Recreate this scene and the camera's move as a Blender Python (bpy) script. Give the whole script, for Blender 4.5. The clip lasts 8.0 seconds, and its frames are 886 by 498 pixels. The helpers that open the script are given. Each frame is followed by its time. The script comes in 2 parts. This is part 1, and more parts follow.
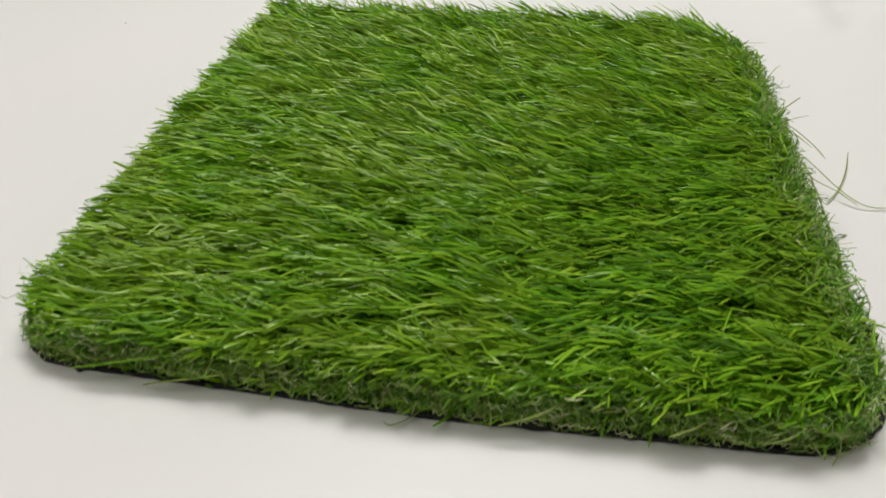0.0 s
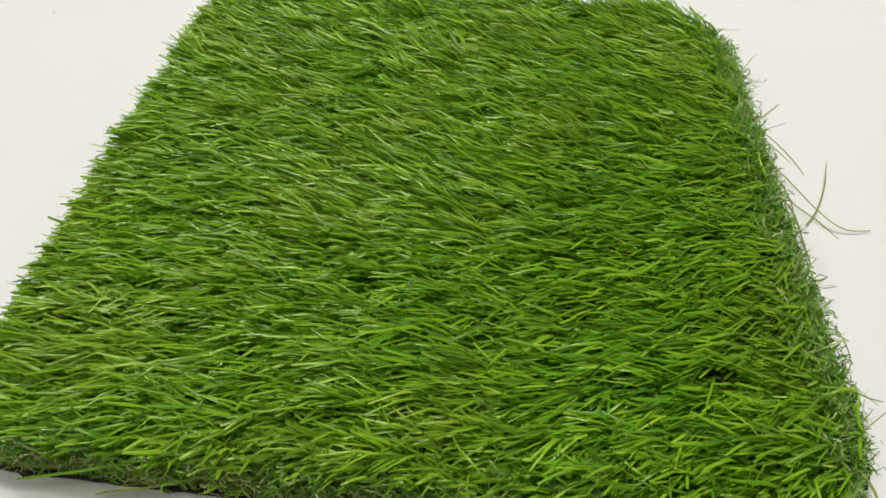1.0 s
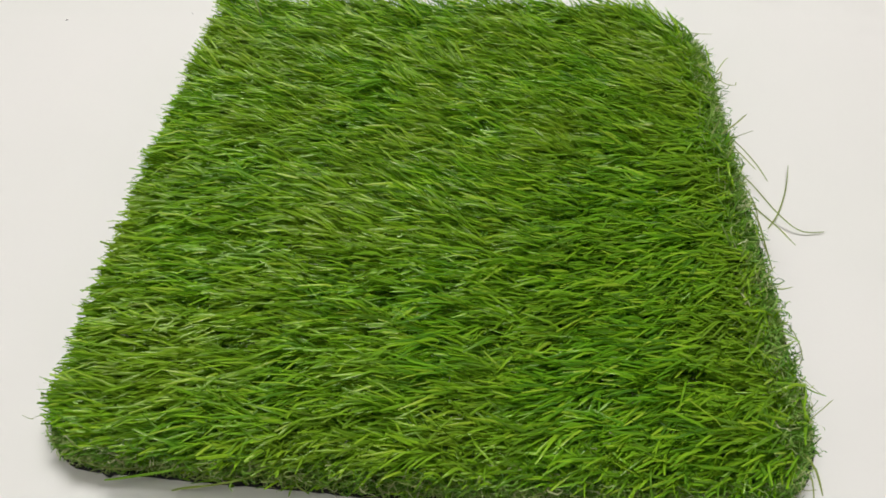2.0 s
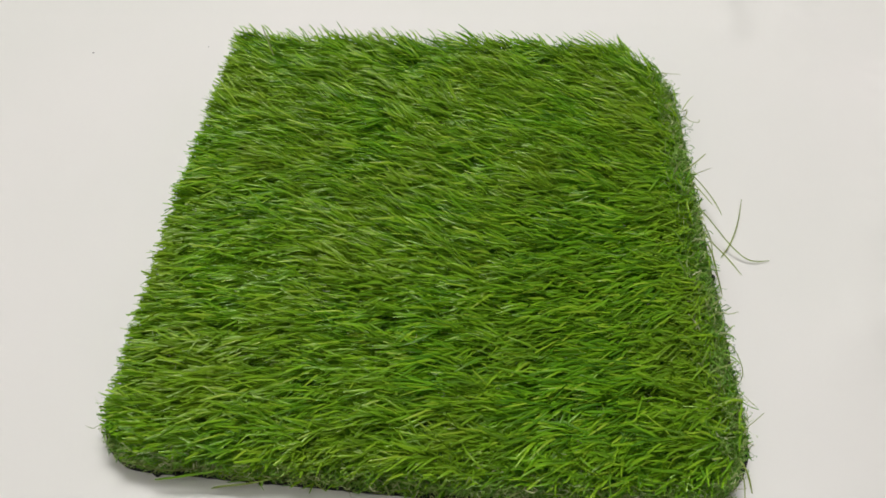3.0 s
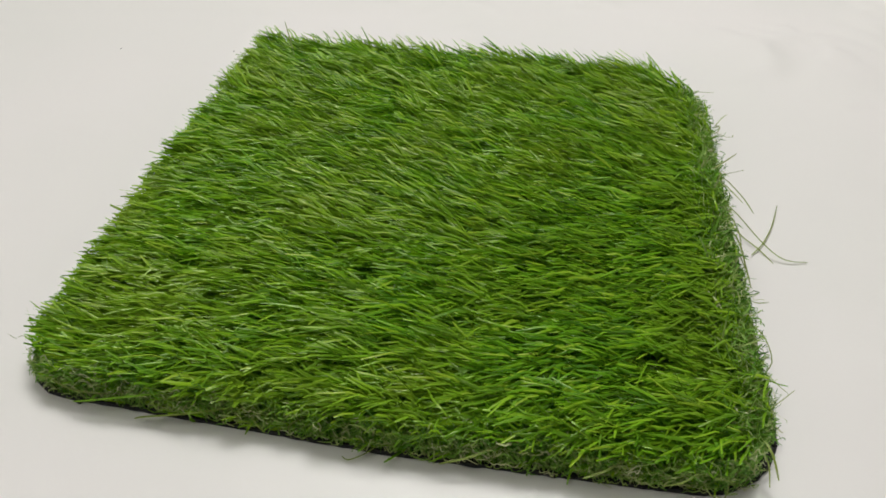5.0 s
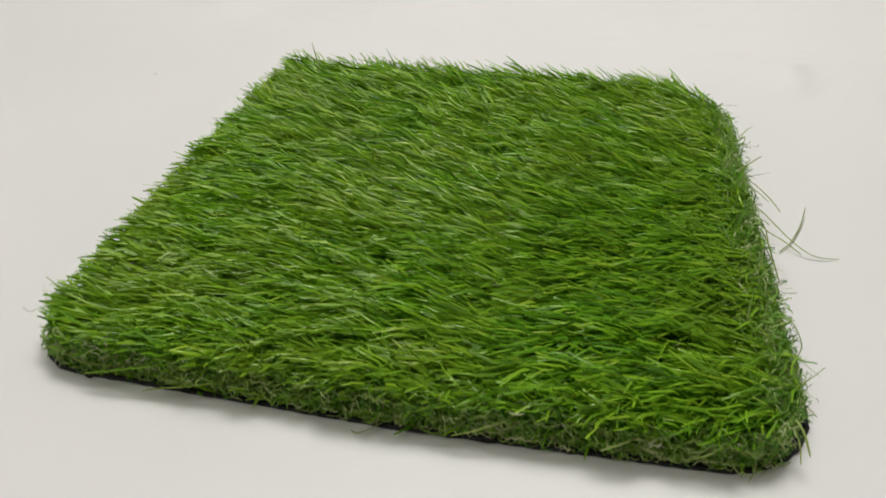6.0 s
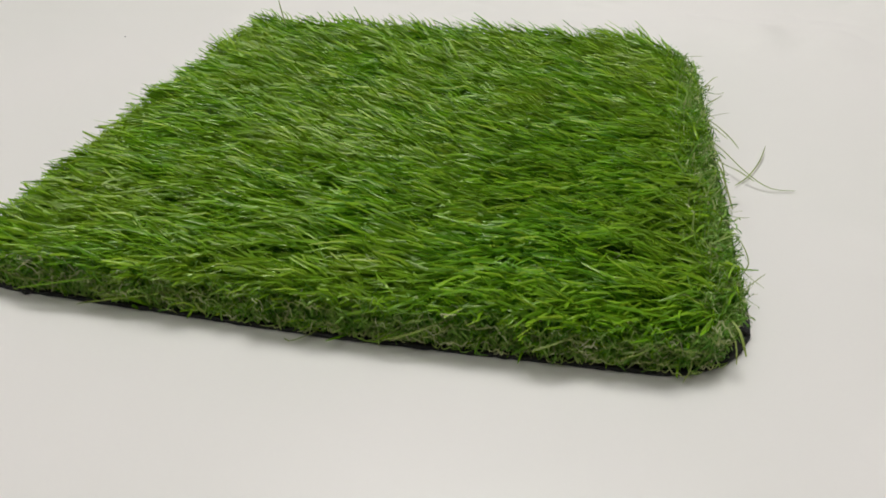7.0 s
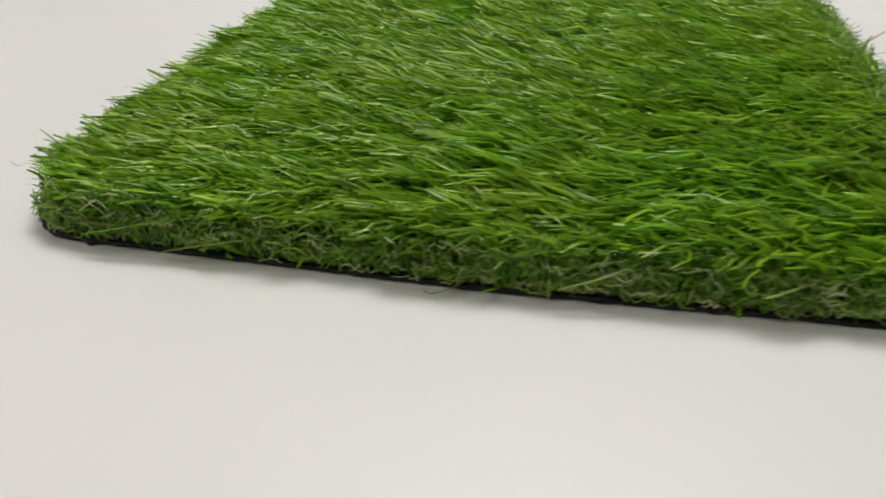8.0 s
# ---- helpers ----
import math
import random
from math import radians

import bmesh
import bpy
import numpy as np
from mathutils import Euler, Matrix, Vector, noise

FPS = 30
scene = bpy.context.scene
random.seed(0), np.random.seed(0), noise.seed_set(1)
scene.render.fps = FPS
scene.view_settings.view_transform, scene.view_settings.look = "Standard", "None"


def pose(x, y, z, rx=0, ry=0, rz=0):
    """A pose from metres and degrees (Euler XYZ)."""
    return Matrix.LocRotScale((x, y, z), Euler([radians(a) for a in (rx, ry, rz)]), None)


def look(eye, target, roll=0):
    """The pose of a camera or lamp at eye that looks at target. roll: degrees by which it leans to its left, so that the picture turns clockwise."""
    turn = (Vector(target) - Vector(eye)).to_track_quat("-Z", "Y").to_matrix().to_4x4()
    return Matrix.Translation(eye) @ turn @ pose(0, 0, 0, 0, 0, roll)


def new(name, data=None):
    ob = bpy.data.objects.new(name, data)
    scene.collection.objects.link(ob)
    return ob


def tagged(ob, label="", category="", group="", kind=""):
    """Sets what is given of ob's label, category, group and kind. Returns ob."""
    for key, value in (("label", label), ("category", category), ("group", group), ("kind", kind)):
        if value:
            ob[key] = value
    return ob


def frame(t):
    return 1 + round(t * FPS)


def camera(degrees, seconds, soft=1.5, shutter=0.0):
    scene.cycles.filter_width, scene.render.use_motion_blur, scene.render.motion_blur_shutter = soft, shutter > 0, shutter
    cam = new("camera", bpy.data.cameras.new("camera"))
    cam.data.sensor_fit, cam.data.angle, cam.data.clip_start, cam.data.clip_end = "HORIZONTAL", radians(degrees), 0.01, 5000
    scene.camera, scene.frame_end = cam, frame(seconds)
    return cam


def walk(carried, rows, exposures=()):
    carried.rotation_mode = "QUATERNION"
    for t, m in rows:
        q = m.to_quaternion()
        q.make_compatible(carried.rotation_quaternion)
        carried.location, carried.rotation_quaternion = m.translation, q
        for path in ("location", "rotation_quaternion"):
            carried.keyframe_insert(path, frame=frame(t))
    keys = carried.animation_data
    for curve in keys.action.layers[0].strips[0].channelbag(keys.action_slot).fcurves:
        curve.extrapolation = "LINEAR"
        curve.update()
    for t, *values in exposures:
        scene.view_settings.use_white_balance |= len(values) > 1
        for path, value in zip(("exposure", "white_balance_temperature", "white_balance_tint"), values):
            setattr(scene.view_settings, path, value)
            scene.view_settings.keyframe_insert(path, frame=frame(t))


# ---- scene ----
cam = camera(58.72, 8.0, soft=1.65, shutter=0.35)
PATH = [
    (0, (0.14258, -0.14740, 0.17468), (-0.01169, 0.64548, -0.41486), 0.82),
    (0.5, (0.13955, -0.12150, 0.19476), (0.01378, 0.64455, -0.43559), 1.06),
    (1, (0.13433, -0.10407, 0.20308), (0.03587, 0.62787, -0.47114), 1.06),
    (1.5, (0.12867, -0.10142, 0.22700), (0.05372, 0.60192, -0.47989), 1.45),
    (1.7, (0.12585, -0.10579, 0.23644), (0.05696, 0.58686, -0.48153), 1.45),
    (2.8, (0.11890, -0.12524, 0.29482), (0.07268, 0.53928, -0.45102), 2.74),
    (3, (0.11971, -0.12965, 0.30366), (0.07547, 0.53198, -0.44487), 3.04),
    (3.5, (0.12118, -0.13426, 0.30559), (0.07748, 0.52588, -0.44428), 3.13),
    (4, (0.12684, -0.14476, 0.27594), (0.05225, 0.54394, -0.44526), 3.07),
    (4.5, (0.14079, -0.15120, 0.24309), (0.03516, 0.58357, -0.42695), 3.58),
    (4.7, (0.14764, -0.15422, 0.23170), (0.03141, 0.59923, -0.41546), 3.54),
    (5.8, (0.16435, -0.16756, 0.19410), (-0.02293, 0.65386, -0.34458), 1.46),
    (6, (0.16721, -0.17228, 0.18815), (-0.02655, 0.64902, -0.34842), 1.25),
    (6.5, (0.18210, -0.18237, 0.17453), (-0.01692, 0.63770, -0.36202), 0.90),
    (7, (0.19350, -0.18195, 0.15824), (-0.00797, 0.64540, -0.36608), 0.72),
    (7.5, (0.17705, -0.17214, 0.13048), (-0.02957, 0.66070, -0.38302), 0.53),
    (8, (0.14462, -0.15764, 0.10840), (-0.08056, 0.67785, -0.39284), -0.41),
]
walk(cam, [(t, look(eye, target, roll)) for t, eye, target, roll in PATH],
     exposures=[(0, -0.32), (0.6, -0.20), (1.4, -0.15), (2.2, -0.30), (3.0, -0.40), (7.0, -0.43), (8.0, -0.36)])

# ---- light: a closed white room with two added ceiling panels, neither seen ----
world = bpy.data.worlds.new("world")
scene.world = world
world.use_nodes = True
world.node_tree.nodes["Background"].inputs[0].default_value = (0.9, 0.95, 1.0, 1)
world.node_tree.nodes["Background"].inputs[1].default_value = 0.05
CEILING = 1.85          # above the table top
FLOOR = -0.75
# No lamp in view: added rear panel as key, weak warm front-left fill.
ADDED_PANELS = [((0.08, 0.78), 33.0, (1.0, 0.985, 0.98)), ((-0.55, -0.75), 5.5, (1.0, 0.985, 0.90))]


def added_panel_lamp(x, y, watts, colour):
    data = bpy.data.lights.new("added_panel_lamp", "AREA")
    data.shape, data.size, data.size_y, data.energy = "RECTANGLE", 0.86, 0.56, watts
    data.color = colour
    ob = new("added_panel_lamp", data)
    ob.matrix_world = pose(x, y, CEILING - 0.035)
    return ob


for (px, py), watts, colour in ADDED_PANELS:
    added_panel_lamp(px, py, watts, colour)


# ---- materials ----
def material(name):
    m = bpy.data.materials.new(name)
    m.use_nodes = True
    t = m.node_tree
    return m, t, t.nodes["Principled BSDF"]


def node(t, kind, **inputs):
    n = t.nodes.new(kind)
    for k, v in inputs.items():
        n.inputs[k.replace("_", " ")].default_value = v
    return n


def ramp(t, stops):
    n = t.nodes.new("ShaderNodeValToRGB")
    e = n.color_ramp.elements
    while len(e) < len(stops):
        e.new(0.5)
    for q, (p, c) in zip(e, stops):
        q.position, q.color = p, (*c, 1)
    return n


def noise_at(t, scale, detail=4.0, space="Object"):
    c = t.nodes.new("ShaderNodeTexCoord")
    n = node(t, "ShaderNodeTexNoise", Scale=scale, Detail=detail)
    t.links.new(c.outputs[space], n.inputs["Vector"])
    return n


def mixed(t, a, b, fac):
    """A colour between two sockets or colours."""
    n = t.nodes.new("ShaderNodeMix")
    n.data_type = "RGBA"
    for socket, v in ((n.inputs[6], a), (n.inputs[7], b), (n.inputs[0], fac)):
        if isinstance(v, bpy.types.NodeSocket):
            t.links.new(v, socket)
        elif isinstance(v, tuple):
            socket.default_value = (*v, 1)
        else:
            socket.default_value = v
    return n.outputs[2]


def bumped(t, bsdf, height, strength, distance):
    b = node(t, "ShaderNodeBump", Strength=strength, Distance=distance)
    t.links.new(height, b.inputs["Height"])
    t.links.new(b.outputs[0], bsdf.inputs["Normal"])


def blade_material(name, stops, rough, through_light, single=False, olive=0.58):
    """Plastic yarn: one hue for each strand, with streaks along it and some light passing through."""
    m, t, p = material(name)
    g = t.nodes.new("ShaderNodeNewGeometry")
    r = ramp(t, stops)
    if single:
        t.links.new(t.nodes.new("ShaderNodeObjectInfo").outputs["Random"], r.inputs[0])
    else:
        t.links.new(g.outputs["Random Per Island"], r.inputs[0])
    wide = noise_at(t, 28, 3)
    fine = noise_at(t, 900, 2)
    k = node(t, "ShaderNodeMapRange", From_Min=0.35, From_Max=0.7, To_Min=0.0, To_Max=olive)
    t.links.new(wide.outputs[0], k.inputs[0])
    c = mixed(t, r.outputs[0], (0.27, 0.40, 0.025), k.outputs[0])
    k2 = node(t, "ShaderNodeMapRange", From_Min=0.3, From_Max=0.75, To_Min=0.0, To_Max=0.15)
    t.links.new(fine.outputs[0], k2.inputs[0])
    c = mixed(t, c, (0.30, 0.46, 0.06), k2.outputs[0])
    t.links.new(c, p.inputs["Base Color"])
    p.inputs["Roughness"].default_value = rough
    p.inputs["Specular IOR Level"].default_value = 0.5
    p.inputs["Specular Tint"].default_value = (0.92, 1.0, 0.62, 1)
    tr = t.nodes.new("ShaderNodeBsdfTranslucent")
    t.links.new(c, tr.inputs[0])
    mix = t.nodes.new("ShaderNodeMixShader")
    mix.inputs[0].default_value = through_light
    t.links.new(p.outputs[0], mix.inputs[1])
    t.links.new(tr.outputs[0], mix.inputs[2])
    t.links.new(mix.outputs[0], t.nodes["Material Output"].inputs[0])
    return m


GREENS = [
    (0.0, (0.05, 0.18, 0.010)), (0.25, (0.105, 0.30, 0.010)), (0.55, (0.18, 0.44, 0.012)),
    (0.85, (0.27, 0.53, 0.014)), (1.0, (0.40, 0.60, 0.04))]
GREEN = blade_material("green_yarn", GREENS, 0.22, 0.27)
# Paler, more see-through yarn: backlight put into colour; also for one pale front blade.
GREEN_PALE_BACKLIT = blade_material("pale_backlit_yarn", [(0.0, (0.12, 0.30, 0.02)), (0.6, (0.24, 0.44, 0.05)), (1.0, (0.40, 0.50, 0.12))], 0.25, 0.4, True)
GREEN_SINGLE = blade_material("green_single_yarn", GREENS, 0.22, 0.27, True)
THATCH = blade_material("thatch_yarn", [
    (0.0, (0.03, 0.13, 0.010)), (0.5, (0.08, 0.25, 0.015)), (0.82, (0.15, 0.34, 0.03)),
    (0.95, (0.34, 0.41, 0.13)), (1.0, (0.64, 0.63, 0.40))], 0.4, 0.3, olive=0.12)
FRAY = blade_material("frayed_yarn", [
    (0.0, (0.11, 0.30, 0.03)), (0.35, (0.21, 0.42, 0.06)), (0.65, (0.34, 0.50, 0.13)),
    (0.88, (0.48, 0.54, 0.24)), (1.0, (0.62, 0.60, 0.38))], 0.35, 0.35, olive=0.2)
CURL = blade_material("curled_yarn", [(0.0, (0.16, 0.34, 0.03)), (0.5, (0.32, 0.45, 0.10)), (0.8, (0.52, 0.54, 0.24)), (1.0, (0.74, 0.72, 0.50))], 0.4, 0.3, True, 0.15)
CRIMP = blade_material("crimped_yarn", [
    (0.0, (0.08, 0.26, 0.025)), (0.5, (0.18, 0.40, 0.05)), (0.8, (0.38, 0.50, 0.15)), (1.0, (0.80, 0.77, 0.55))], 0.35, 0.3, olive=0.1)
STRAYS_HUE = [
    (0.0, (0.13, 0.15, 0.05)), (0.5, (0.20, 0.24, 0.07)), (1.0, (0.32, 0.36, 0.13))]
STRAY = blade_material("stray_yarn", STRAYS_HUE, 0.4, 0.2, True)


def backing_material():
    m, t, p = material("black_latex")
    n = noise_at(t, 420, 5)
    r = ramp(t, [(0.3, (0.006, 0.006, 0.006)), (0.7, (0.016, 0.016, 0.015))])
    t.links.new(n.outputs[0], r.inputs[0])
    t.links.new(r.outputs[0], p.inputs["Base Color"])
    p.inputs["Roughness"].default_value = 0.6
    p.inputs["Specular IOR Level"].default_value = 0.3
    bumped(t, p, n.outputs[0], 0.6, 0.001)
    return m


BLACK = backing_material()


def sheet_material():
    m, t, p = material("white_sheet")
    a = noise_at(t, 5, 4)
    b = noise_at(t, 600, 3)
    r = ramp(t, [(0.35, (0.748, 0.745, 0.708)), (0.65, (0.775, 0.757, 0.732))])
    t.links.new(a.outputs[0], r.inputs[0])
    t.links.new(r.outputs[0], p.inputs["Base Color"])
    k = node(t, "ShaderNodeMapRange", From_Min=0.3, From_Max=0.7, To_Min=0.34, To_Max=0.44)
    t.links.new(a.outputs[0], k.inputs[0])
    t.links.new(k.outputs[0], p.inputs["Roughness"])
    bumped(t, p, b.outputs[0], 0.04, 0.0006)
    return m


SHEET = sheet_material()


def plain_material(name, colour, rough, scale=14.0, spread=0.04):
    m, t, p = material(name)
    n = noise_at(t, scale, 5)
    r = ramp(t, [(0.3, tuple(max(0.0, c - spread) for c in colour)), (0.7, colour)])
    t.links.new(n.outputs[0], r.inputs[0])
    t.links.new(r.outputs[0], p.inputs["Base Color"])
    p.inputs["Roughness"].default_value = rough
    bumped(t, p, n.outputs[0], 0.1, 0.002)
    return m


PAINT = plain_material("wall_paint", (0.68, 0.665, 0.64), 0.8)
BOARD = plain_material("floor_board", (0.36, 0.33, 0.30), 0.5)
METAL = plain_material("white_metal", (0.8, 0.8, 0.8), 0.4)
DARK = plain_material("dark_speck", (0.06, 0.055, 0.05), 0.7, 300, 0.02)


# Glowing face for the added panels.
def glow_material():
    m, t, p = material("added_diffuser")
    p.inputs["Base Color"].default_value = (0.85, 0.85, 0.83, 1)
    p.inputs["Emission Color"].default_value = (1.0, 0.985, 0.975, 1)
    p.inputs["Emission Strength"].default_value = 3.0
    return m


GLOW = glow_material()


# ---- mesh helpers ----
def mesh_object(name, verts, faces, mat, parent=None, label="", smooth=True):
    me = bpy.data.meshes.new(name)
    verts, faces = np.asarray(verts, np.float32), np.asarray(faces, np.int32)
    me.vertices.add(len(verts))
    me.vertices.foreach_set("co", verts.ravel())
    me.loops.add(faces.size)
    me.loops.foreach_set("vertex_index", faces.ravel())
    me.polygons.add(len(faces))
    me.polygons.foreach_set("loop_start", np.arange(0, faces.size, faces.shape[1], dtype=np.int32))
    me.polygons.foreach_set("use_smooth", np.full(len(faces), smooth))
    me.update(calc_edges=True)
    me.materials.append(mat)
    ob = new(name, me)
    ob.parent = parent
    return tagged(ob, label)


def part(name, bm, mat, parent=None, label=""):
    me = bpy.data.meshes.new(name)
    bm.to_mesh(me)
    bm.free()
    me.materials.append(mat)
    ob = new(name, me)
    ob.parent = parent
    return tagged(ob, label)


def box(x0, x1, y0, y1, z0, z1, bevel=0.0):
    bm = bmesh.new()
    bmesh.ops.create_cube(bm, size=1, matrix=Matrix.LocRotScale(
        ((x0 + x1) / 2, (y0 + y1) / 2, (z0 + z1) / 2), None, (x1 - x0, y1 - y0, z1 - z0)))
    if bevel:
        bmesh.ops.bevel(bm, geom=bm.edges[:], offset=bevel, segments=2, affect="EDGES")
    return bm


# ---- unseen room, added to close the place; its paint bounces the panels' light ----
RX0, RX1, RY0, RY1 = -1.9, 2.1, -2.2, 2.2
tagged(part("floor", box(RX0, RX1, RY0, RY1, FLOOR - 0.1, FLOOR), BOARD), "grey plain floor of the room", "floor", kind="structure")
tagged(part("ceiling", box(RX0, RX1, RY0, RY1, CEILING, CEILING + 0.1), PAINT), "plain pale grey painted ceiling", "ceiling", kind="structure")
for name, b in (("wall_north", (RX0, RX1, RY1, RY1 + 0.1)), ("wall_south", (RX0, RX1, RY0 - 0.1, RY0)),
                ("wall_east", (RX1, RX1 + 0.1, RY0, RY1)), ("wall_west", (RX0 - 0.1, RX0, RY0, RY1))):
    tagged(part(name, box(*b, FLOOR, CEILING), PAINT), "plain pale grey painted wall", "wall", kind="structure")


# Housing and glowing face modelled around an added panel lamp.
def added_ceiling_light(x, y):
    root = tagged(new("added_ceiling_light"), "flat white ceiling panel light, unseen, added to light the mat", "ceiling light", "ceiling panels")
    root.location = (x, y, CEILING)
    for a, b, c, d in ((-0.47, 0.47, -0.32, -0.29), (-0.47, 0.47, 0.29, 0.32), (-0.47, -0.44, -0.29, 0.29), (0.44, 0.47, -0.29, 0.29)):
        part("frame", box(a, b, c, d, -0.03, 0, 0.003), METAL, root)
    part("diffuser", box(-0.44, 0.44, -0.29, 0.29, -0.018, -0.006), GLOW, root, "glowing white diffuser of the added panel")


for (px, py), watts, colour in ADDED_PANELS:
    added_ceiling_light(px, py)


# ---- table and the white sheet on it ----
TX0, TX1, TY0, TY1 = -0.85, 1.05, -0.75, 1.25
table = tagged(new("table"), "plain white table under the sheet", "table")
part("tabletop", box(TX0, TX1, TY0, TY1, -0.032, -0.0007, 0.003), METAL, table)
for lx, ly in ((TX0 + 0.06, TY0 + 0.06), (TX1 - 0.06, TY0 + 0.06), (TX0 + 0.06, TY1 - 0.06), (TX1 - 0.06, TY1 - 0.06)):
    part("leg", box(lx - 0.025, lx + 0.025, ly - 0.025, ly + 0.025, FLOOR, -0.032, 0.003), METAL, table)

# creases: start, end, height, half width
CREASES = [
    ((0.285, 0.285), (0.315, 0.318), 0.0007, 0.006), ((0.27, 0.36), (0.29, 0.42), 0.0010, 0.010),
    ((0.40, 0.235), (0.43, 0.262), 0.0012, 0.005), ((0.415, 0.20), (0.41, 0.165), 0.0009, 0.004),
    ((0.30, 0.10), (0.40, 0.16), 0.0008, 0.014), ((0.345, 0.125), (0.42, 0.09), 0.0008, 0.012),
    ((0.33, -0.02), (0.40, 0.07), 0.0006, 0.018), ((0.36, 0.18), (0.46, 0.14), 0.0007, 0.010),
    ((0.05, 0.37), (0.10, 0.46), 0.0009, 0.016), ((0.40, 0.52), (0.52, 0.47), 0.002, 0.012),
    ((0.28, 0.46), (0.34, 0.40), 0.0009, 0.014), ((0.46, 0.33), (0.50, 0.27), 0.0011, 0.008),
    ((0.27, 0.02), (0.31, -0.03), 0.0005, 0.015), ((0.20, 0.50), (0.30, 0.56), 0.0012, 0.018),
]


def sheet_height(x, y):
    z = np.zeros_like(x)
    for (ax, ay), (bx, by), h, w in CREASES:
        dx, dy = bx - ax, by - ay
        length = math.hypot(dx, dy)
        s = ((x - ax) * dx + (y - ay) * dy) / length
        d = ((x - ax) * dy - (y - ay) * dx) / length + 0.004 * np.sin(s * 70 + ax * 40)
        ends = np.exp(-np.clip(np.maximum(-s, s - length), 0, None) ** 2 / (2 * (0.012 + w) ** 2))
        z += h * ends * (np.exp(-d ** 2 / (2 * w * w)) - 0.55 * np.exp(-(d - 1.7 * w) ** 2 / (3 * w * w)))
    # the sheet lies loosely to the right of and behind the mat
    loose = 1 / (1 + np.exp(-((x - 0.30) / 0.03))) + 1 / (1 + np.exp(-((y - 0.40) / 0.03)))
    z = 3.0 * z + 0.0024 * np.clip(loose, 0, 1) * (np.sin(31 * x + 13 * y + 2 * np.sin(17 * y)) + np.sin(27 * y - 38 * x + 1.3 + 1.5 * np.sin(23 * x)))
    z += 0.0007 * np.clip(loose, 0, 1) * np.sin(118 * x + 46 * y + 2 * np.sin(57 * y)) * np.sin(97 * y - 64 * x + 2 * np.sin(71 * x) + 0.6)
    away = np.maximum(np.maximum(x - 0.255, -0.06 - x), np.maximum(y - 0.335, -0.01 - y))
    z = 0.5 * (z + np.sqrt(z * z + 1.0e-6))
    return z * np.clip(away / 0.03, 0, 1)


def sheet():
    xs = np.concatenate([np.linspace(TX0, -0.2, 40)[:-1], np.linspace(-0.2, 0.62, 260), np.linspace(0.62, TX1, 24)[1:]])
    ys = np.concatenate([np.linspace(TY0, -0.15, 36)[:-1], np.linspace(-0.15, 0.7, 260), np.linspace(0.7, TY1, 24)[1:]])
    gx, gy = np.meshgrid(xs, ys)
    nx, ny = len(xs), len(ys)
    top = np.stack([gx, gy, sheet_height(gx, gy)], -1).reshape(-1, 3)
    i = (np.arange(ny - 1)[:, None] * nx + np.arange(nx - 1)).ravel()
    faces = np.stack([i, i + 1, i + nx + 1, i + nx], 1)
    ob = mesh_object("sheet", top, faces, SHEET)
    thick = ob.modifiers.new("thickness", "SOLIDIFY")
    thick.thickness, thick.offset = 0.0006, -1
    return tagged(ob, "white slightly glossy sheet with faint creases, covering the table", "sheet", kind="structure")


sheet()


# ---- outline of the mat: corners with their radii, counter-clockwise from the front left ----
CORNERS = [((-0.0275, 0.0010), 0.024), ((0.1150, 0.0046), 0.600), ((0.2445, 0.0152), 0.034), ((0.2315, 0.3170), 0.046), ((-0.0450, 0.2850), 0.006)]


def outline(step=8):
    pts = []
    n = len(CORNERS)
    for k, (c, r) in enumerate(CORNERS):
        c = Vector(c)
        a, b = (Vector(CORNERS[k - 1][0]) - c).normalized(), (Vector(CORNERS[(k + 1) % n][0]) - c).normalized()
        half = a.angle(b) / 2
        centre = c + (a + b).normalized() * (r / math.sin(half))
        p, q = c + a * (r / math.tan(half)), c + b * (r / math.tan(half))
        u, v = p - centre, q - centre
        for s in range(step + 1):
            w = u.lerp(v, s / step)
            pts.append(centre + w.normalized() * r)
    return pts


EDGE = outline()
EDGE_A = np.array([tuple(p) for p in EDGE])
EDGE_B = np.roll(EDGE_A, -1, axis=0)


def inside(x, y):
    """Metres inside the outline (below 0: outside) and the outward direction of the nearest edge."""
    shape = x.shape
    p = np.stack([x.ravel(), y.ravel()], 1)
    best = np.full(len(p), 1e9)
    out = np.zeros_like(p)
    for a, b in zip(EDGE_A, EDGE_B):
        d = b - a
        length = np.hypot(*d)
        if length < 1e-7:
            continue
        nrm = np.array([d[1], -d[0]]) / length
        dist = -(p - a) @ nrm
        near = dist < best
        best[near] = dist[near]
        out[near] = nrm
    return best.reshape(shape), out.reshape(shape + (2,))


# ---- yarn ----
rng = np.random.default_rng(7)


def wave(x, y, seed, scale):
    """Smooth random field between about -1 and 1."""
    r = np.random.default_rng(seed)
    total = np.zeros_like(x)
    for _ in range(7):
        a, f, ph = r.uniform(0, 2 * np.pi), scale * r.uniform(0.5, 1.6), r.uniform(0, 2 * np.pi)
        total += np.sin(f * (x * np.cos(a) + y * np.sin(a)) + ph)
    return total / 3.2


def lean(x, y):
    """The way the pile lies, as an angle from +x."""
    swirl = 0.55 * np.exp(-((x - 0.098) ** 2 + (y - 0.143) ** 2) / (2 * 0.030 ** 2))
    rear = 0.38 * np.clip((y - 0.15) / 0.08, 0, 1) + 0.22 * np.clip((x - 0.16) / 0.05, 0, 1) * np.clip((y - 0.20) / 0.06, 0, 1)
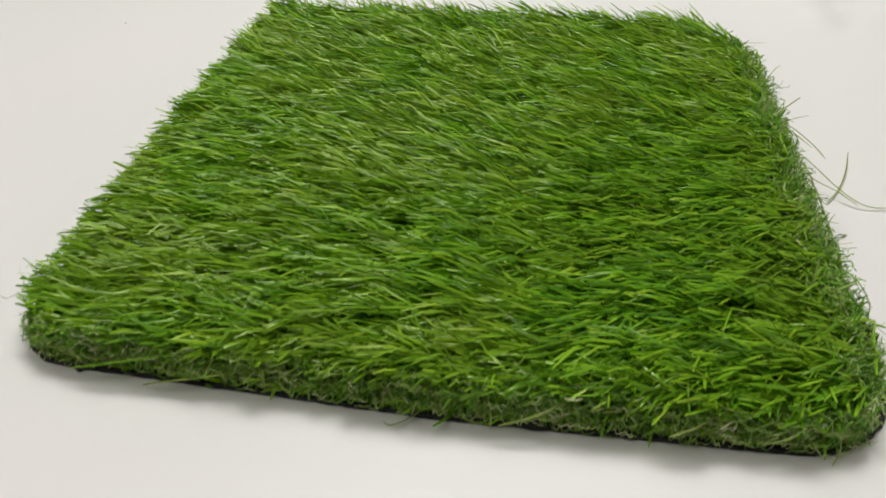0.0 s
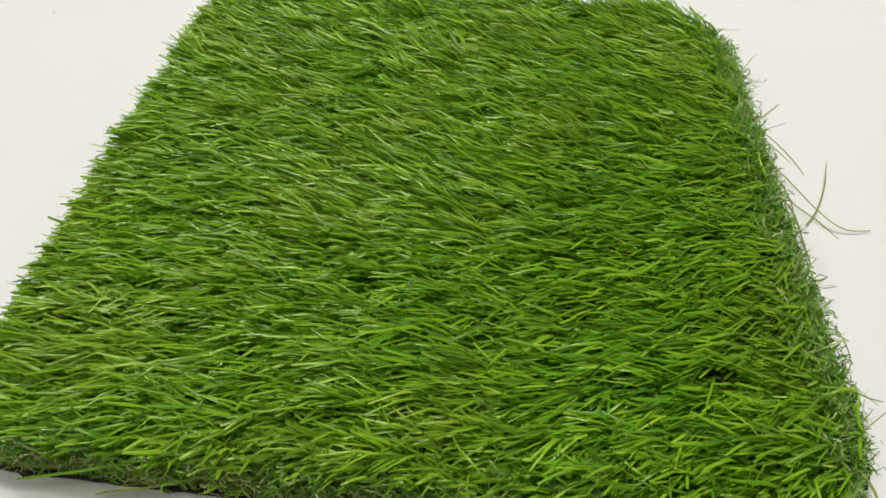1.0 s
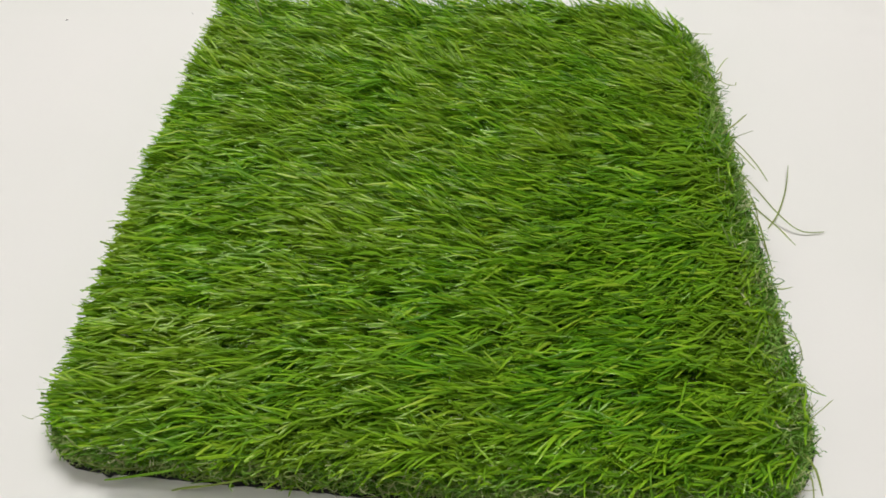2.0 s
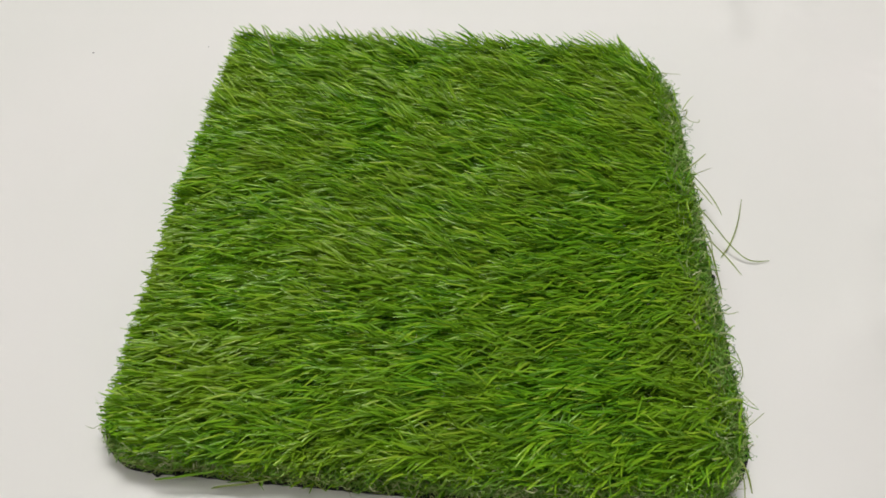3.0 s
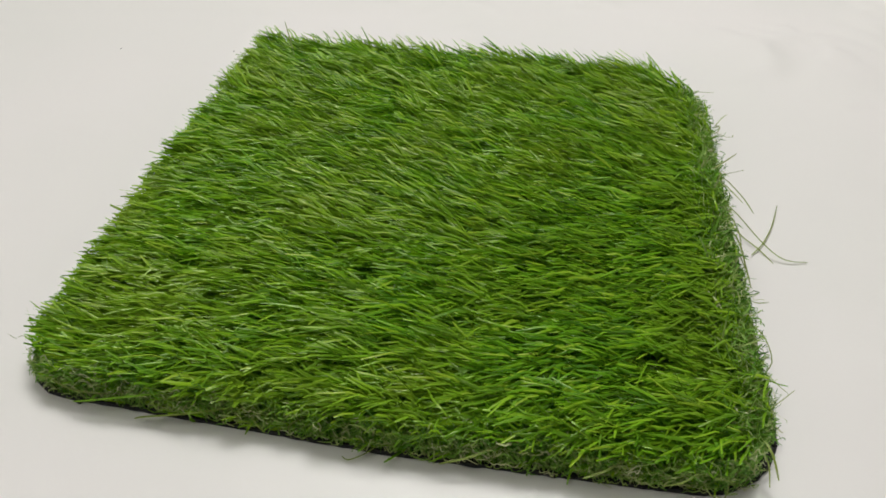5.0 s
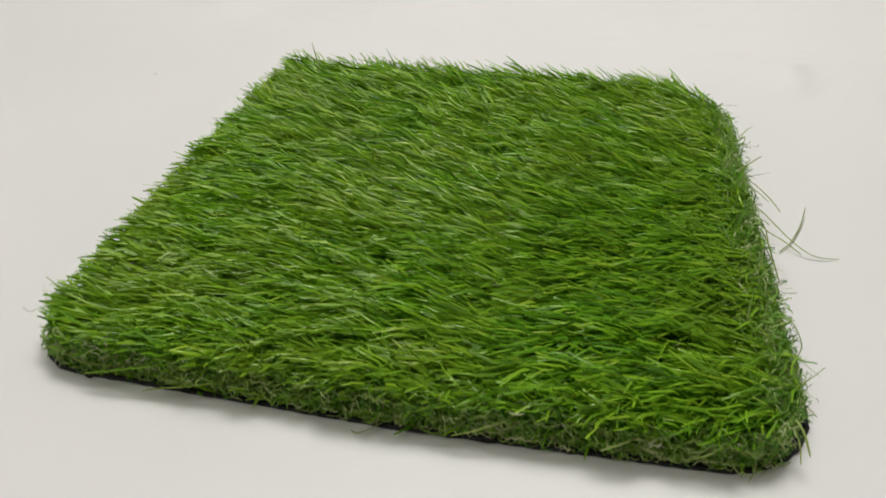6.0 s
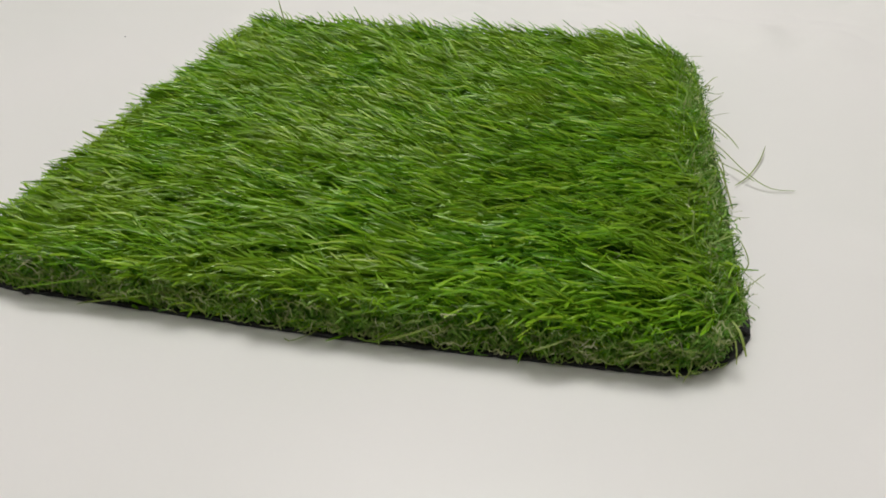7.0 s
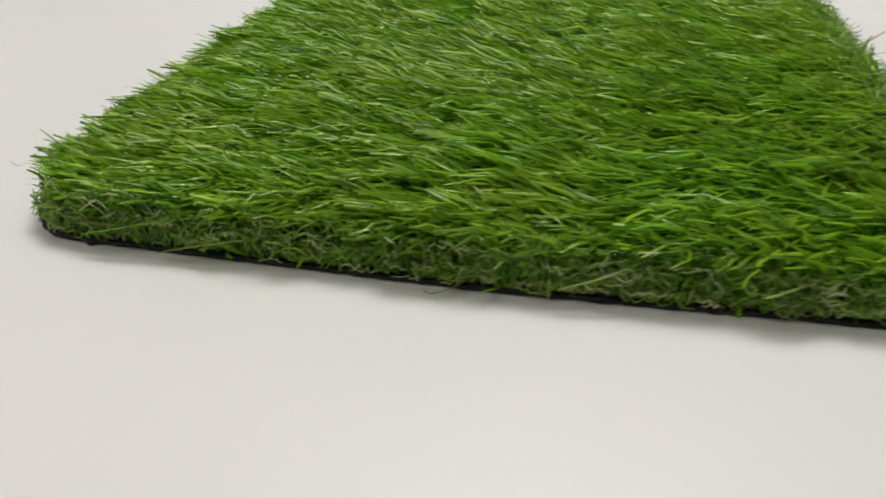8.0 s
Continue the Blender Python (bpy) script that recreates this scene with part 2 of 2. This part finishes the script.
    front = 0.12 * np.clip((x - 0.10) / 0.09, 0, 1) * np.clip((0.20 - y) / 0.10, 0, 1)
    return np.pi + 0.32 - swirl - rear + front + 0.08 * wave(x, y, 3, 70) + 0.09 * wave(x, y, 4, 220)


def ribbons(paths, widths, sides, keel):
    """Strips along paths (n, k, 3): two faces across, folded along the middle, tapering to the tip."""
    n, k, _ = paths.shape
    t = np.gradient(paths, axis=1)
    t /= np.linalg.norm(t, axis=2, keepdims=True) + 1e-12
    side = sides[:, None, :] - (sides[:, None, :] * t).sum(2, keepdims=True) * t
    side /= np.linalg.norm(side, axis=2, keepdims=True) + 1e-12
    up = np.cross(side, t)
    taper = np.interp(np.linspace(0, 1, k), [0, 0.2, 0.75, 1.0], [0.75, 1.0, 0.96, 0.52])
    w = widths[:, None, None] * taper[None, :, None] / 2
    left, mid, right = paths - side * w, paths - up * w * keel, paths + side * w
    verts = np.stack([left, mid, right], 2).reshape(-1, 3)
    base = (np.arange(n)[:, None] * k + np.arange(k - 1)[None, :]) * 3
    base = base.ravel()
    faces = np.concatenate([np.stack([base, base + 1, base + 4, base + 3], 1), np.stack([base + 1, base + 2, base + 5, base + 4], 1)])
    return verts, faces


def strands(root, azimuth, start, end, length, swing, k, cut):
    """Bent strands from their roots; each ends where it comes more than cut outside the mat's outline."""
    n, fine = len(root), 28
    s = np.linspace(0, 1, fine)[None, :]
    bend = np.clip((s - 0.36) / 0.34, 0, 1)
    el = start[:, None] + (end - start)[:, None] * (bend * bend * (3 - 2 * bend))
    az = azimuth[:, None] + swing[:, None] * s
    step = length[:, None] / (fine - 1)
    d = np.stack([np.cos(el) * np.cos(az), np.cos(el) * np.sin(az), np.sin(el)], 2) * step[..., None]
    p = np.concatenate([np.zeros((n, 1, 3)), np.cumsum(d[:, :-1], axis=1)], axis=1) + root[:, None, :]
    d_in, _ = inside(p[..., 0], p[..., 1])
    over = d_in < -cut[:, None]
    last = np.where(over.any(1), np.maximum(over.argmax(1), 4), fine - 1)
    at = last[:, None] * np.linspace(0, 1, k)[None, :]
    lo = np.floor(at).astype(int)
    hi = np.minimum(lo + 1, fine - 1)
    f = (at - lo)[..., None]
    rows = np.arange(n)[:, None]
    p = p[rows, lo] * (1 - f) + p[rows, hi] * f
    p[..., 2] = np.maximum(p[..., 2], 0.0012)
    return p


def tuft_points(gauge, stitch, inset):
    xs, ys = np.arange(-0.06, 0.26, gauge), np.arange(-0.01, 0.34, stitch)
    gx, gy = (a.ravel() for a in np.meshgrid(xs, ys))
    gx = gx + rng.normal(0, gauge * 0.16, gx.size)
    gy = gy + rng.normal(0, stitch * 0.25, gy.size)
    d, out = inside(gx, gy)
    keep = d > inset + 0.0035 * np.clip(out[:, 0], 0, 1)
    return gx[keep], gy[keep], d[keep], out[keep]


BASE = 0.0014


def pile(per_tuft):
    tx, ty, d, out = tuft_points(0.0076, 0.0048, 0.0022)
    m = len(tx)
    az = lean(tx, ty) + rng.normal(0, 0.19, m)
    right, front, rear = (np.clip(v, 0, 1) for v in (out[:, 0], -out[:, 1], out[:, 1]))
    fan = np.exp(-d / 0.006) * (0.25 * front + 0.5 * rear)
    ax, ay = np.cos(az) + fan * out[:, 0], np.sin(az) + fan * out[:, 1]
    az = np.arctan2(ay, ax)
    tall = 1 + 0.04 * wave(tx, ty, 9, 150) + rng.normal(0, 0.08, m)
    tall *= 1 - 0.22 * np.clip(wave(tx, ty, 21, 420) - 0.45, 0, 0.8)
    tall *= 1 - 0.34 * right * np.exp(-d / 0.005)
    ruffled = np.exp(-d / 0.012) * np.maximum(front * np.clip((tx + 0.02) / 0.10, 0.15, 1), right)
    i = np.repeat(np.arange(m), per_tuft)
    n = len(i)
    root = np.stack([tx[i] + rng.normal(0, 0.0016, n), ty[i] + rng.normal(0, 0.0014, n), np.full(n, BASE)], 1)
    length = np.clip(0.0238 * tall[i] * rng.normal(1, 0.13, n), 0.012, 0.034)
    start = np.radians(rng.normal(77, 8, n))
    end = np.radians(rng.normal(5, 8, n)) + (rng.normal(0, 0.14, m))[i]
    # along the front many blades lie low, one over the other
    low = (rng.random(n) < 0.5 * np.clip(1 - d[i] / 0.014, 0, 1) * (front[i] > 0.6))
    start = np.where(low, np.radians(rng.normal(38, 16, n)), start)
    end = np.where(low, np.radians(rng.normal(-13, 15, n)), end)
    length = np.where(low, length * rng.uniform(0.55, 1.0, n), length)
    cut = rng.normal(0.0, 0.0014, n) - (0.0044 - 0.0042 * np.clip((root[:, 1] - 0.04) / 0.10, 0, 1)) * np.clip(-out[i, 0], 0, 1) + front[i] * (rng.normal(-0.0008, 0.0024, n) - 0.0006 * np.clip((root[:, 0] - 0.10) / 0.08, 0, 1))
    cut -= 0.0042 * np.clip((0.012 - root[:, 0]) / 0.02, 0, 1) * np.clip((0.05 - root[:, 1]) / 0.02, 0, 1) * (1 - np.clip(-out[i, 0], 0, 1))
    cut += low * rng.uniform(-0.001, 0.0015, n) * np.clip((root[:, 0] + 0.01) / 0.02, 0, 1)
    cut += np.clip((root[:, 1] - 0.27) / 0.03, 0, 1) * 0.004
    a = az[i] + rng.normal(0, 0.18, n) * (1 + 1.6 * ruffled[i])
    p = strands(root, a, start, end, length, rng.normal(0, 0.20, n) * (1 + 3.5 * ruffled[i]), 7, cut)
    roll = rng.normal(0, 0.7, n)
    side = np.stack([-np.sin(a) * np.cos(roll), np.cos(a) * np.cos(roll), np.sin(roll)], 1)
    return p, np.clip(rng.normal(0.00094, 0.00020, n), 0.0005, 0.0014), side, root


def edge_yarn(count):
    """Frayed blades and yarn that rise from the cut right-hand and front edges and fall every way."""
    g = rng.random(count * 3)[:, None]
    lengths = np.hypot(*(EDGE_B - EDGE_A).T)
    k = rng.choice(len(EDGE_A), count * 3, p=lengths / lengths.sum())
    p = EDGE_A[k] * (1 - g) + EDGE_B[k] * g
    d = EDGE_B[k] - EDGE_A[k]
    nrm = np.stack([d[:, 1], -d[:, 0]], 1) / (np.hypot(*d.T)[:, None] + 1e-9)
    keep = rng.random(count * 3) < np.clip(1.0 * np.clip(nrm[:, 0], 0, 1) + 0.55 * np.clip(-nrm[:, 1], 0, 1), 0, 1)
    p, nrm = p[keep][:count], nrm[keep][:count]
    n = len(p)
    depth = 0.0012 + 0.0028 * np.clip(nrm[:, 0], 0, 1) + rng.uniform(0, 1, n) ** 1.4 * (0.006 + 0.007 * np.clip(nrm[:, 0], 0, 1))
    root = np.concatenate([p - nrm * depth[:, None], np.full((n, 1), BASE)], 1)
    along = rng.normal(0, 1, n)
    az = np.arctan2(nrm[:, 1], nrm[:, 0]) + np.where(rng.random(n) < 0.5, 1, -1) * rng.uniform(0.6, 2.8, n) + 0.1 * along
    right = np.clip(nrm[:, 0], 0, 1)
    start = np.radians(rng.uniform(35, 88, n) * (1 - right) + rng.uniform(62, 95, n) * right)
    end = np.radians(rng.normal(-28, 35, n) * (1 - right) + rng.normal(18, 38, n) * right)
    length = rng.uniform(0.007, 0.021, n) * (1 - right) + (0.0050 + 0.9 * depth) * rng.uniform(0.75, 1.35, n) * right
    q = strands(root, az, start, end, length, rng.normal(0, 2.4, n), 8, rng.uniform(-0.0005, 0.0022, n) - 0.0050 * right)
    a = rng.uniform(0, 6.28, n)
    return ribbons(q, rng.uniform(0.00035, 0.0008, n) + 0.0002 * right, np.stack([np.cos(a), np.sin(a), rng.normal(0, 0.4, n)], 1), 0.3)


def thatch(count):
    """Curled, crimped yarn at the foot of the pile, thickest along the cut edges."""
    x, y = rng.uniform(-0.05, 0.25, count * 4), rng.uniform(-0.005, 0.335, count * 4)
    d, out = inside(x, y)
    keep = (d > 0.0012 + 0.006 * np.clip(-out[:, 0], 0, 1) + 0.0035 * np.clip(out[:, 0], 0, 1)) & (rng.random(count * 4) < 0.20 + 0.5 * np.exp(-d / 0.006))
    x, y, d, out = x[keep][:count], y[keep][:count], d[keep][:count], out[keep][:count]
    n, k = len(x), 10
    s = np.linspace(0, 1, k)[None, :]
    high = np.minimum(rng.uniform(0.005, 0.0145, n), 0.005 + d + 0.01 * (1 - np.clip(out[:, 0], 0, 1)))
    az = rng.uniform(0, 2 * np.pi, n)
    drift = rng.uniform(0.0005, 0.006, n)
    edge = np.exp(-d / 0.005) * rng.uniform(0.0, 0.0045, n) * (1 - 0.9 * np.clip(out[:, 0], 0, 1))
    curl, ph, turns = rng.uniform(0.0008, 0.0026, n), rng.uniform(0, 6.28, n), rng.uniform(1.2, 3.2, n)
    ang = 6.28 * turns[:, None] * s + ph[:, None]
    px = x[:, None] + (drift * np.cos(az))[:, None] * s + (edge * out[:, 0])[:, None] * s + curl[:, None] * (np.cos(ang) - np.cos(ph)[:, None]) * s ** 0.5
    py = y[:, None] + (drift * np.sin(az))[:, None] * s + (edge * out[:, 1])[:, None] * s + curl[:, None] * (np.sin(ang) - np.sin(ph)[:, None]) * s ** 0.5
    pz = BASE + high[:, None] * np.sin(1.9 * s) / 0.95 + curl[:, None] * 0.7 * np.sin(ang * 0.7)
    p = np.stack([px, py, np.maximum(pz, 0.0012)], 2)
    a = rng.uniform(0, 6.28, n)
    return ribbons(p, rng.uniform(0.0003, 0.00055, n), np.stack([np.cos(a), np.sin(a), rng.normal(0, 0.5, n)], 1), 0.2)


def crimped(count):
    """Wavy pale yarn ends: over the cut front face, thicker towards its right-hand corner, and along the right-hand rim."""
    on_rim = rng.random(count) < 0.55
    u = rng.random(count)
    ex = np.where(on_rim, 0.2445, -0.012 + 0.252 * (1 - rng.random(count) ** 1.8))
    ey = np.where(on_rim, 0.012 + 0.285 * u ** 1.25, 0.001 + 0.046 * (ex + 0.0275))
    d, out = inside(ex, ey)
    ex, ey = ex + out[:, 0] * d, ey + out[:, 1] * d
    depth = np.where(on_rim, 0.003 + 0.012 * rng.random(count) ** 1.3, rng.uniform(-0.0003, 0.0030, count))
    x, y = ex - out[:, 0] * depth, ey - out[:, 1] * depth
    z = np.where(on_rim, 0.007 + np.minimum(0.8 * depth, 0.0105) + rng.normal(0, 0.0012, count), 0.0030 + 0.0130 * rng.random(count) ** 1.2)
    along = np.arctan2(out[:, 0], -out[:, 1]) + np.where(on_rim, rng.uniform(-1.6, 1.6, count), rng.normal(0, 0.35, count)) + np.where(rng.random(count) < 0.5, np.pi, 0)
    slope = np.where(on_rim, rng.normal(0.05, 0.30, count), rng.normal(0.05, 0.6, count))
    length, k = rng.uniform(0.006, 0.013, count), 14
    s = np.linspace(-0.5, 0.5, k)[None, :]
    turns, ph, amp = length[:, None] / rng.uniform(0.003, 0.005, count)[:, None], rng.uniform(0, 6.28, count)[:, None], rng.uniform(0.0004, 0.0011, count)[:, None]
    w, w2 = np.sin(6.28 * turns * s + ph) + 0.9 * np.sin(3.4 * turns * s + 3.1 * ph), np.cos(4.1 * turns * s + 2 * ph)
    run = length[:, None] * s * np.cos(slope)[:, None]
    flat = np.where(on_rim, 0.8, 0.25)[:, None]
    px = x[:, None] + run * np.cos(along)[:, None] - amp * w * flat * np.sin(along)[:, None]
    py = y[:, None] + run * np.sin(along)[:, None] + amp * w * flat * np.cos(along)[:, None]
    pz = z[:, None] + length[:, None] * s * np.sin(slope)[:, None] + amp * (w2 * flat + w * (1 - flat)) - 0.0015 * (2 * s) ** 2
    d, out2 = inside(px, py)
    over = np.clip(-d - 0.001, 0, None)[..., None] * out2
    p = np.stack([px - over[..., 0], py - over[..., 1], np.maximum(pz, 0.0016)], 2)
    a = rng.uniform(0, 6.28, count)
    return ribbons(p, rng.uniform(0.00032, 0.00065, count), np.stack([np.cos(a), np.sin(a), rng.normal(0, 0.5, count)], 1), 0.3)


mat = tagged(new("artificial_turf_mat"), "green artificial turf sample, rounded corners, black backing, on white sheet", "artificial turf")
mat.location = (0, 0, 0)


def backing():
    """The backing's cut edge wanders a little and is thicker in places."""
    ring = []
    for a, b in zip(EDGE_A, EDGE_B):
        steps = max(1, int(np.hypot(*(b - a)) / 0.0025))
        ring += [a + (b - a) * k / steps for k in range(steps)]
    centre = np.mean(ring, axis=0)
    bm = bmesh.new()
    rows = []
    for z, grow in ((0.0002, -0.0004), (0.0004, 0.0002), (0.0010, 0.0001), (0.0014, -0.0005)):
        row = []
        for p in ring:
            out = (p - centre) / np.hypot(*(p - centre))
            w = noise.noise(Vector((p[0] * 260, p[1] * 260, 3.0)))
            q = p + out * (grow + 0.0005 * w + 0.0004 * noise.noise(Vector((p[0] * 900, p[1] * 900, z * 3000))))
            row.append(bm.verts.new((q[0], q[1], z * (1 + 0.25 * w) if z > 0.001 else z)))
        rows.append(row)
    n = len(ring)
    for lower, upper in zip(rows, rows[1:]):
        for k in range(n):
            bm.faces.new((lower[k], lower[(k + 1) % n], upper[(k + 1) % n], upper[k]))
    bm.faces.new(rows[-1])
    bm.faces.new(rows[0][::-1])
    return part("backing", bm, BLACK, mat, "thin black latex backing with a cut edge")


backing()
paths, widths, sides, roots = pile(27)
single = np.flatnonzero((roots[:, 1] < 0.017) & (roots[:, 0] > 0.015) & (roots[:, 0] < 0.205))
single = np.sort(rng.permutation(single)[:290])
rest = np.setdiff1d(np.arange(len(roots)), single)
v, f = ribbons(paths[rest], widths[rest], sides[rest], 0.35)
tagged(mesh_object("pile", v, f, GREEN, mat, "dense glossy green plastic grass blades combed to one side"), kind="stuff")
v, f = edge_yarn(6400)
tagged(mesh_object("frayed_edge", v, f, FRAY, mat, "frayed green and tan yarn along the cut edges"), kind="stuff")
v, f = crimped(720)
tagged(mesh_object("crimped_yarn", v, f, CRIMP, mat, "crimped tan and olive yarn ends along the cut edges"), kind="stuff")
v, f = thatch(22000)
tagged(mesh_object("thatch", v, f, THATCH, mat, "curled olive and tan yarn at the foot of the blades"), kind="stuff")


# ---- single stray blades along the cut edge, each its own strand ----
def strand(points, width, parent, name, mat_=None, label="", flat=(0, 0, 1)):
    """One ribbon smoothly through a few places, given in millimetres."""
    p = np.array(points, float) / 1000
    u = np.linspace(0, len(p) - 1, 3 * len(p) - 1)
    q = np.empty((len(u), 3))
    for j, w in enumerate(u):
        i = min(int(w), len(p) - 2)
        g = w - i
        a, b, c, e = p[max(i - 1, 0)], p[i], p[i + 1], p[min(i + 2, len(p) - 1)]
        q[j] = 0.5 * (2 * b + (c - a) * g + (2 * a - 5 * b + 4 * c - e) * g * g + (3 * b - a - 3 * c + e) * g ** 3)
    run = q[-1] - q[0]
    side = np.cross(run, flat)
    v, f = ribbons(q[None], np.array([width / 1000]), side[None], 0.4)
    return mesh_object(name, v, f, mat_ or STRAY, parent, label)


STRAYS = [
    ([(222, 190, 9), (235, 176, 10), (249, 158, 5), (259, 151, 2), (270, 153, 1)], 0.8),
    ([(245, 152, 1.0), (251, 162, 1.4), (257, 178, 2.2), (261, 195, 3)], 0.6),
    ([(228, 172, 12), (237, 155, 10), (243, 141, 13), (248, 129, 14.5)], 0.9),
    ([(222, 196, 14), (230, 201, 18), (238, 209, 21)], 0.9),
    ([(224, 200, 10), (232, 200, 13), (243, 206, 14)], 0.5),
    ([(225, 212, 9), (234, 200, 11), (242, 186, 10), (246, 175, 9)], 0.8),
    ([(226, 206, 10), (233, 193, 12), (241, 180, 11)], 0.8),
    ([(212, 284, 9), (219, 290, 14), (226, 289, 15), (233, 288, 16)], 0.6),
    ([(214, 280, 8), (221, 283, 11), (229, 282, 12)], 0.4),
    ([(228, 122, 8), (236, 111, 9), (241, 110, 7), (247, 113, 6)], 0.5),
    ([(230, 116, 6), (237, 108, 6), (243, 103, 4)], 0.5),
    ([(232, 96, 10), (240, 88, 10), (244, 78, 6), (241, 72, 3)], 0.5),
    ([(231, 36, 12), (236, 27, 12), (238.5, 19, 8)], 0.9),
    ([(229, 33, 11), (235, 25, 10), (236, 17, 6)], 0.6),
    ([(229, 160, 12), (236, 148, 11), (240, 136, 5), (242, 126, 2)], 0.9),
    ([(227, 152, 14), (235, 143, 10), (240, 136, 4)], 0.6),
    ([(222, 178, 12), (231, 168, 13), (238, 160, 8), (240, 150, 3)], 0.7),
    ([(228, 60, 12), (236, 66, 12), (243, 62, 9), (247, 59, 8)], 0.5),
    ([(222, 20, 9), (223, 14, 5), (221, 10, 1.5)], 0.45),
    ([(237, 44, 14), (241, 47, 17), (244.5, 50, 19)], 0.35),
    ([(-13, 260, 12), (-17, 264, 24), (-22, 269, 35)], 0.8),
    ([(190, 14, 12), (184, 8, 11), (176, 4, 9)], 0.9),
    ([(214, 14, 14), (208, 9, 11), (202, 8, 8)], 0.6),
    ([(110, 8, 6), (106, 3, 3), (100, -1, 1.4), (97, 0, 1.2)], 0.5),
    ([(60, 6, 9), (42, 0, 7), (28, -2, 4), (24, -3, 3)], 0.8),
    ([(30, 8, 9), (16, 2, 8), (2, 0, 8), (-10, 2, 9)], 0.9),
    ([(150, 10, 12), (140, 4, 9), (130, 1, 6)], 0.9),
    ([(86, 8, 11), (78, 3, 8), (80, 0, 4)], 0.6),
    ([(62, 7, 8), (66, 2, 7), (70, 1, 4)], 0.5),
    ([(-20, 12, 17), (-23, 10.5, 18.3), (-25, 9.6, 17.5), (-28, 10, 18.6)], 0.3),
]
for pts, width in STRAYS:
    strand(pts, width, mat, "stray_blade", label="single stray yarn blade sticking out of the cut edge")

strand([(34, 3, 12), (20, -0.5, 10), (9, -2.4, 7.6), (2, -3.3, 6)], 1.0, mat, "stray_blade", GREEN_PALE_BACKLIT, "pale green blade hanging over the cut front edge")


def crumb(x, y, r, stretch):
    """A torn crumb of latex on the backing's cut edge."""
    bm = bmesh.new()
    bmesh.ops.create_icosphere(bm, subdivisions=2, radius=r / 1000)
    for q in bm.verts:
        q.co *= 1 + 0.5 * noise.noise(q.co * 1100 + Vector((x, y, 0)))
        q.co = Vector((q.co.x * stretch + x / 1000, q.co.y + y / 1000, max(0.0002, q.co.z * 0.8 + 0.0011)))
    part("latex_crumb", bm, BLACK, mat, "torn black crumb of latex at the cut edge")


for x, y, r, stretch in ((0.5, 1.2, 1.1, 1.9), (12, 2.4, 0.6, 2.2), (238.8, 137, 1.7, 0.8), (241.5, 40, 1.5, 0.8), (236, 176, 1.2, 0.7)):
    crumb(x, y, r, stretch)

# crimped pale ends that poke out of the cut front face, most of them towards the right-hand corner
for k in range(170):
    x = -5 + 233 * (1 - rng.random() ** 1.7)
    edge = (1.0 + 0.0253 * (x + 27.5) if x < 115 else 4.6 + 0.082 * (x - 115)) + max(0, x - 208) ** 2 * 0.011
    z, w, c = 2.5 + 11 * rng.random() ** 1.3, rng.uniform(0.8, 1.9), rng.uniform(0.5, 1.5)
    run, y, drop = (-1 if rng.random() < 0.5 else 1), edge - rng.uniform(-0.4, 1.6), rng.uniform(-0.6, 1.0)
    pts = [(x, edge + 3.5, z)]
    for q in range(1, 6):
        pts.append((x + run * w * q * rng.uniform(0.7, 1.1), y + rng.uniform(-0.5, 0.8), max(1.7, z + c * (1 if q % 2 else -1) * rng.uniform(0.3, 1.0) - drop * q * 0.5)))
    strand(pts, rng.uniform(0.26, 0.46), mat, "stray_blade", CURL, flat=(0.3, -1, 0.2))

# stray tips that stand up along the rear edge, backlight put into their paler yarn
for k in range(90):
    x = -38 + 256 * (k + rng.uniform(-0.5, 0.5)) / 90
    y = 281 + 0.105 * (x + 40) - max(0, x - 185) * 0.7
    run, rise = rng.uniform(5, 12), rng.uniform(0, 6.5)
    strand([(x, y, 10), (x - run * 0.5, y + run * 0.5, 17 + rise * 0.4), (x - run, y + run * 0.9, 18 + rise * 0.7)],
           rng.uniform(0.6, 1.0), mat, "stray_blade", GREEN_PALE_BACKLIT)

# ---- loose bits on the sheet ----
fluff = tagged(new("loose_yarn"), "curled thin yarn end lying loose on the white sheet", "loose yarn")
strand([(231, 263, 3), (236, 262, 4), (237, 265, 7), (234.5, 266, 5), (239, 274, 8), (242, 278, 8)], 0.6, fluff, "fibre")
strand([(236, 262, 4), (239, 257, 5), (243, 255, 6), (244, 258, 6)], 0.6, fluff, "fibre")


def speck(x, y, r):
    bm = bmesh.new()
    bmesh.ops.create_icosphere(bm, subdivisions=2, radius=r / 1000)
    for q in bm.verts:
        q.co *= 1 + 0.35 * noise.noise(q.co * 900 + Vector((x, y, 0)))
        q.co.z = q.co.z * 0.45
    ob = part("speck", bm, DARK)
    ob.location = (x / 1000, y / 1000, r * 0.4 / 1000)
    tagged(ob, "tiny dark speck of dirt on the white sheet", "speck", "specks on the sheet")


for x, y, r in ((-139, 275, 0.8), (-129, 205, 0.35), (-76, 149, 0.3), (-69, 293, 0.4)):
    speck(x, y, r)

# ---- single blades of the front rows ----
for k in single:
    v, f = ribbons(paths[k:k + 1], widths[k:k + 1], sides[k:k + 1], 0.35)
    mesh_object("blade", v, f, GREEN_SINGLE, mat)
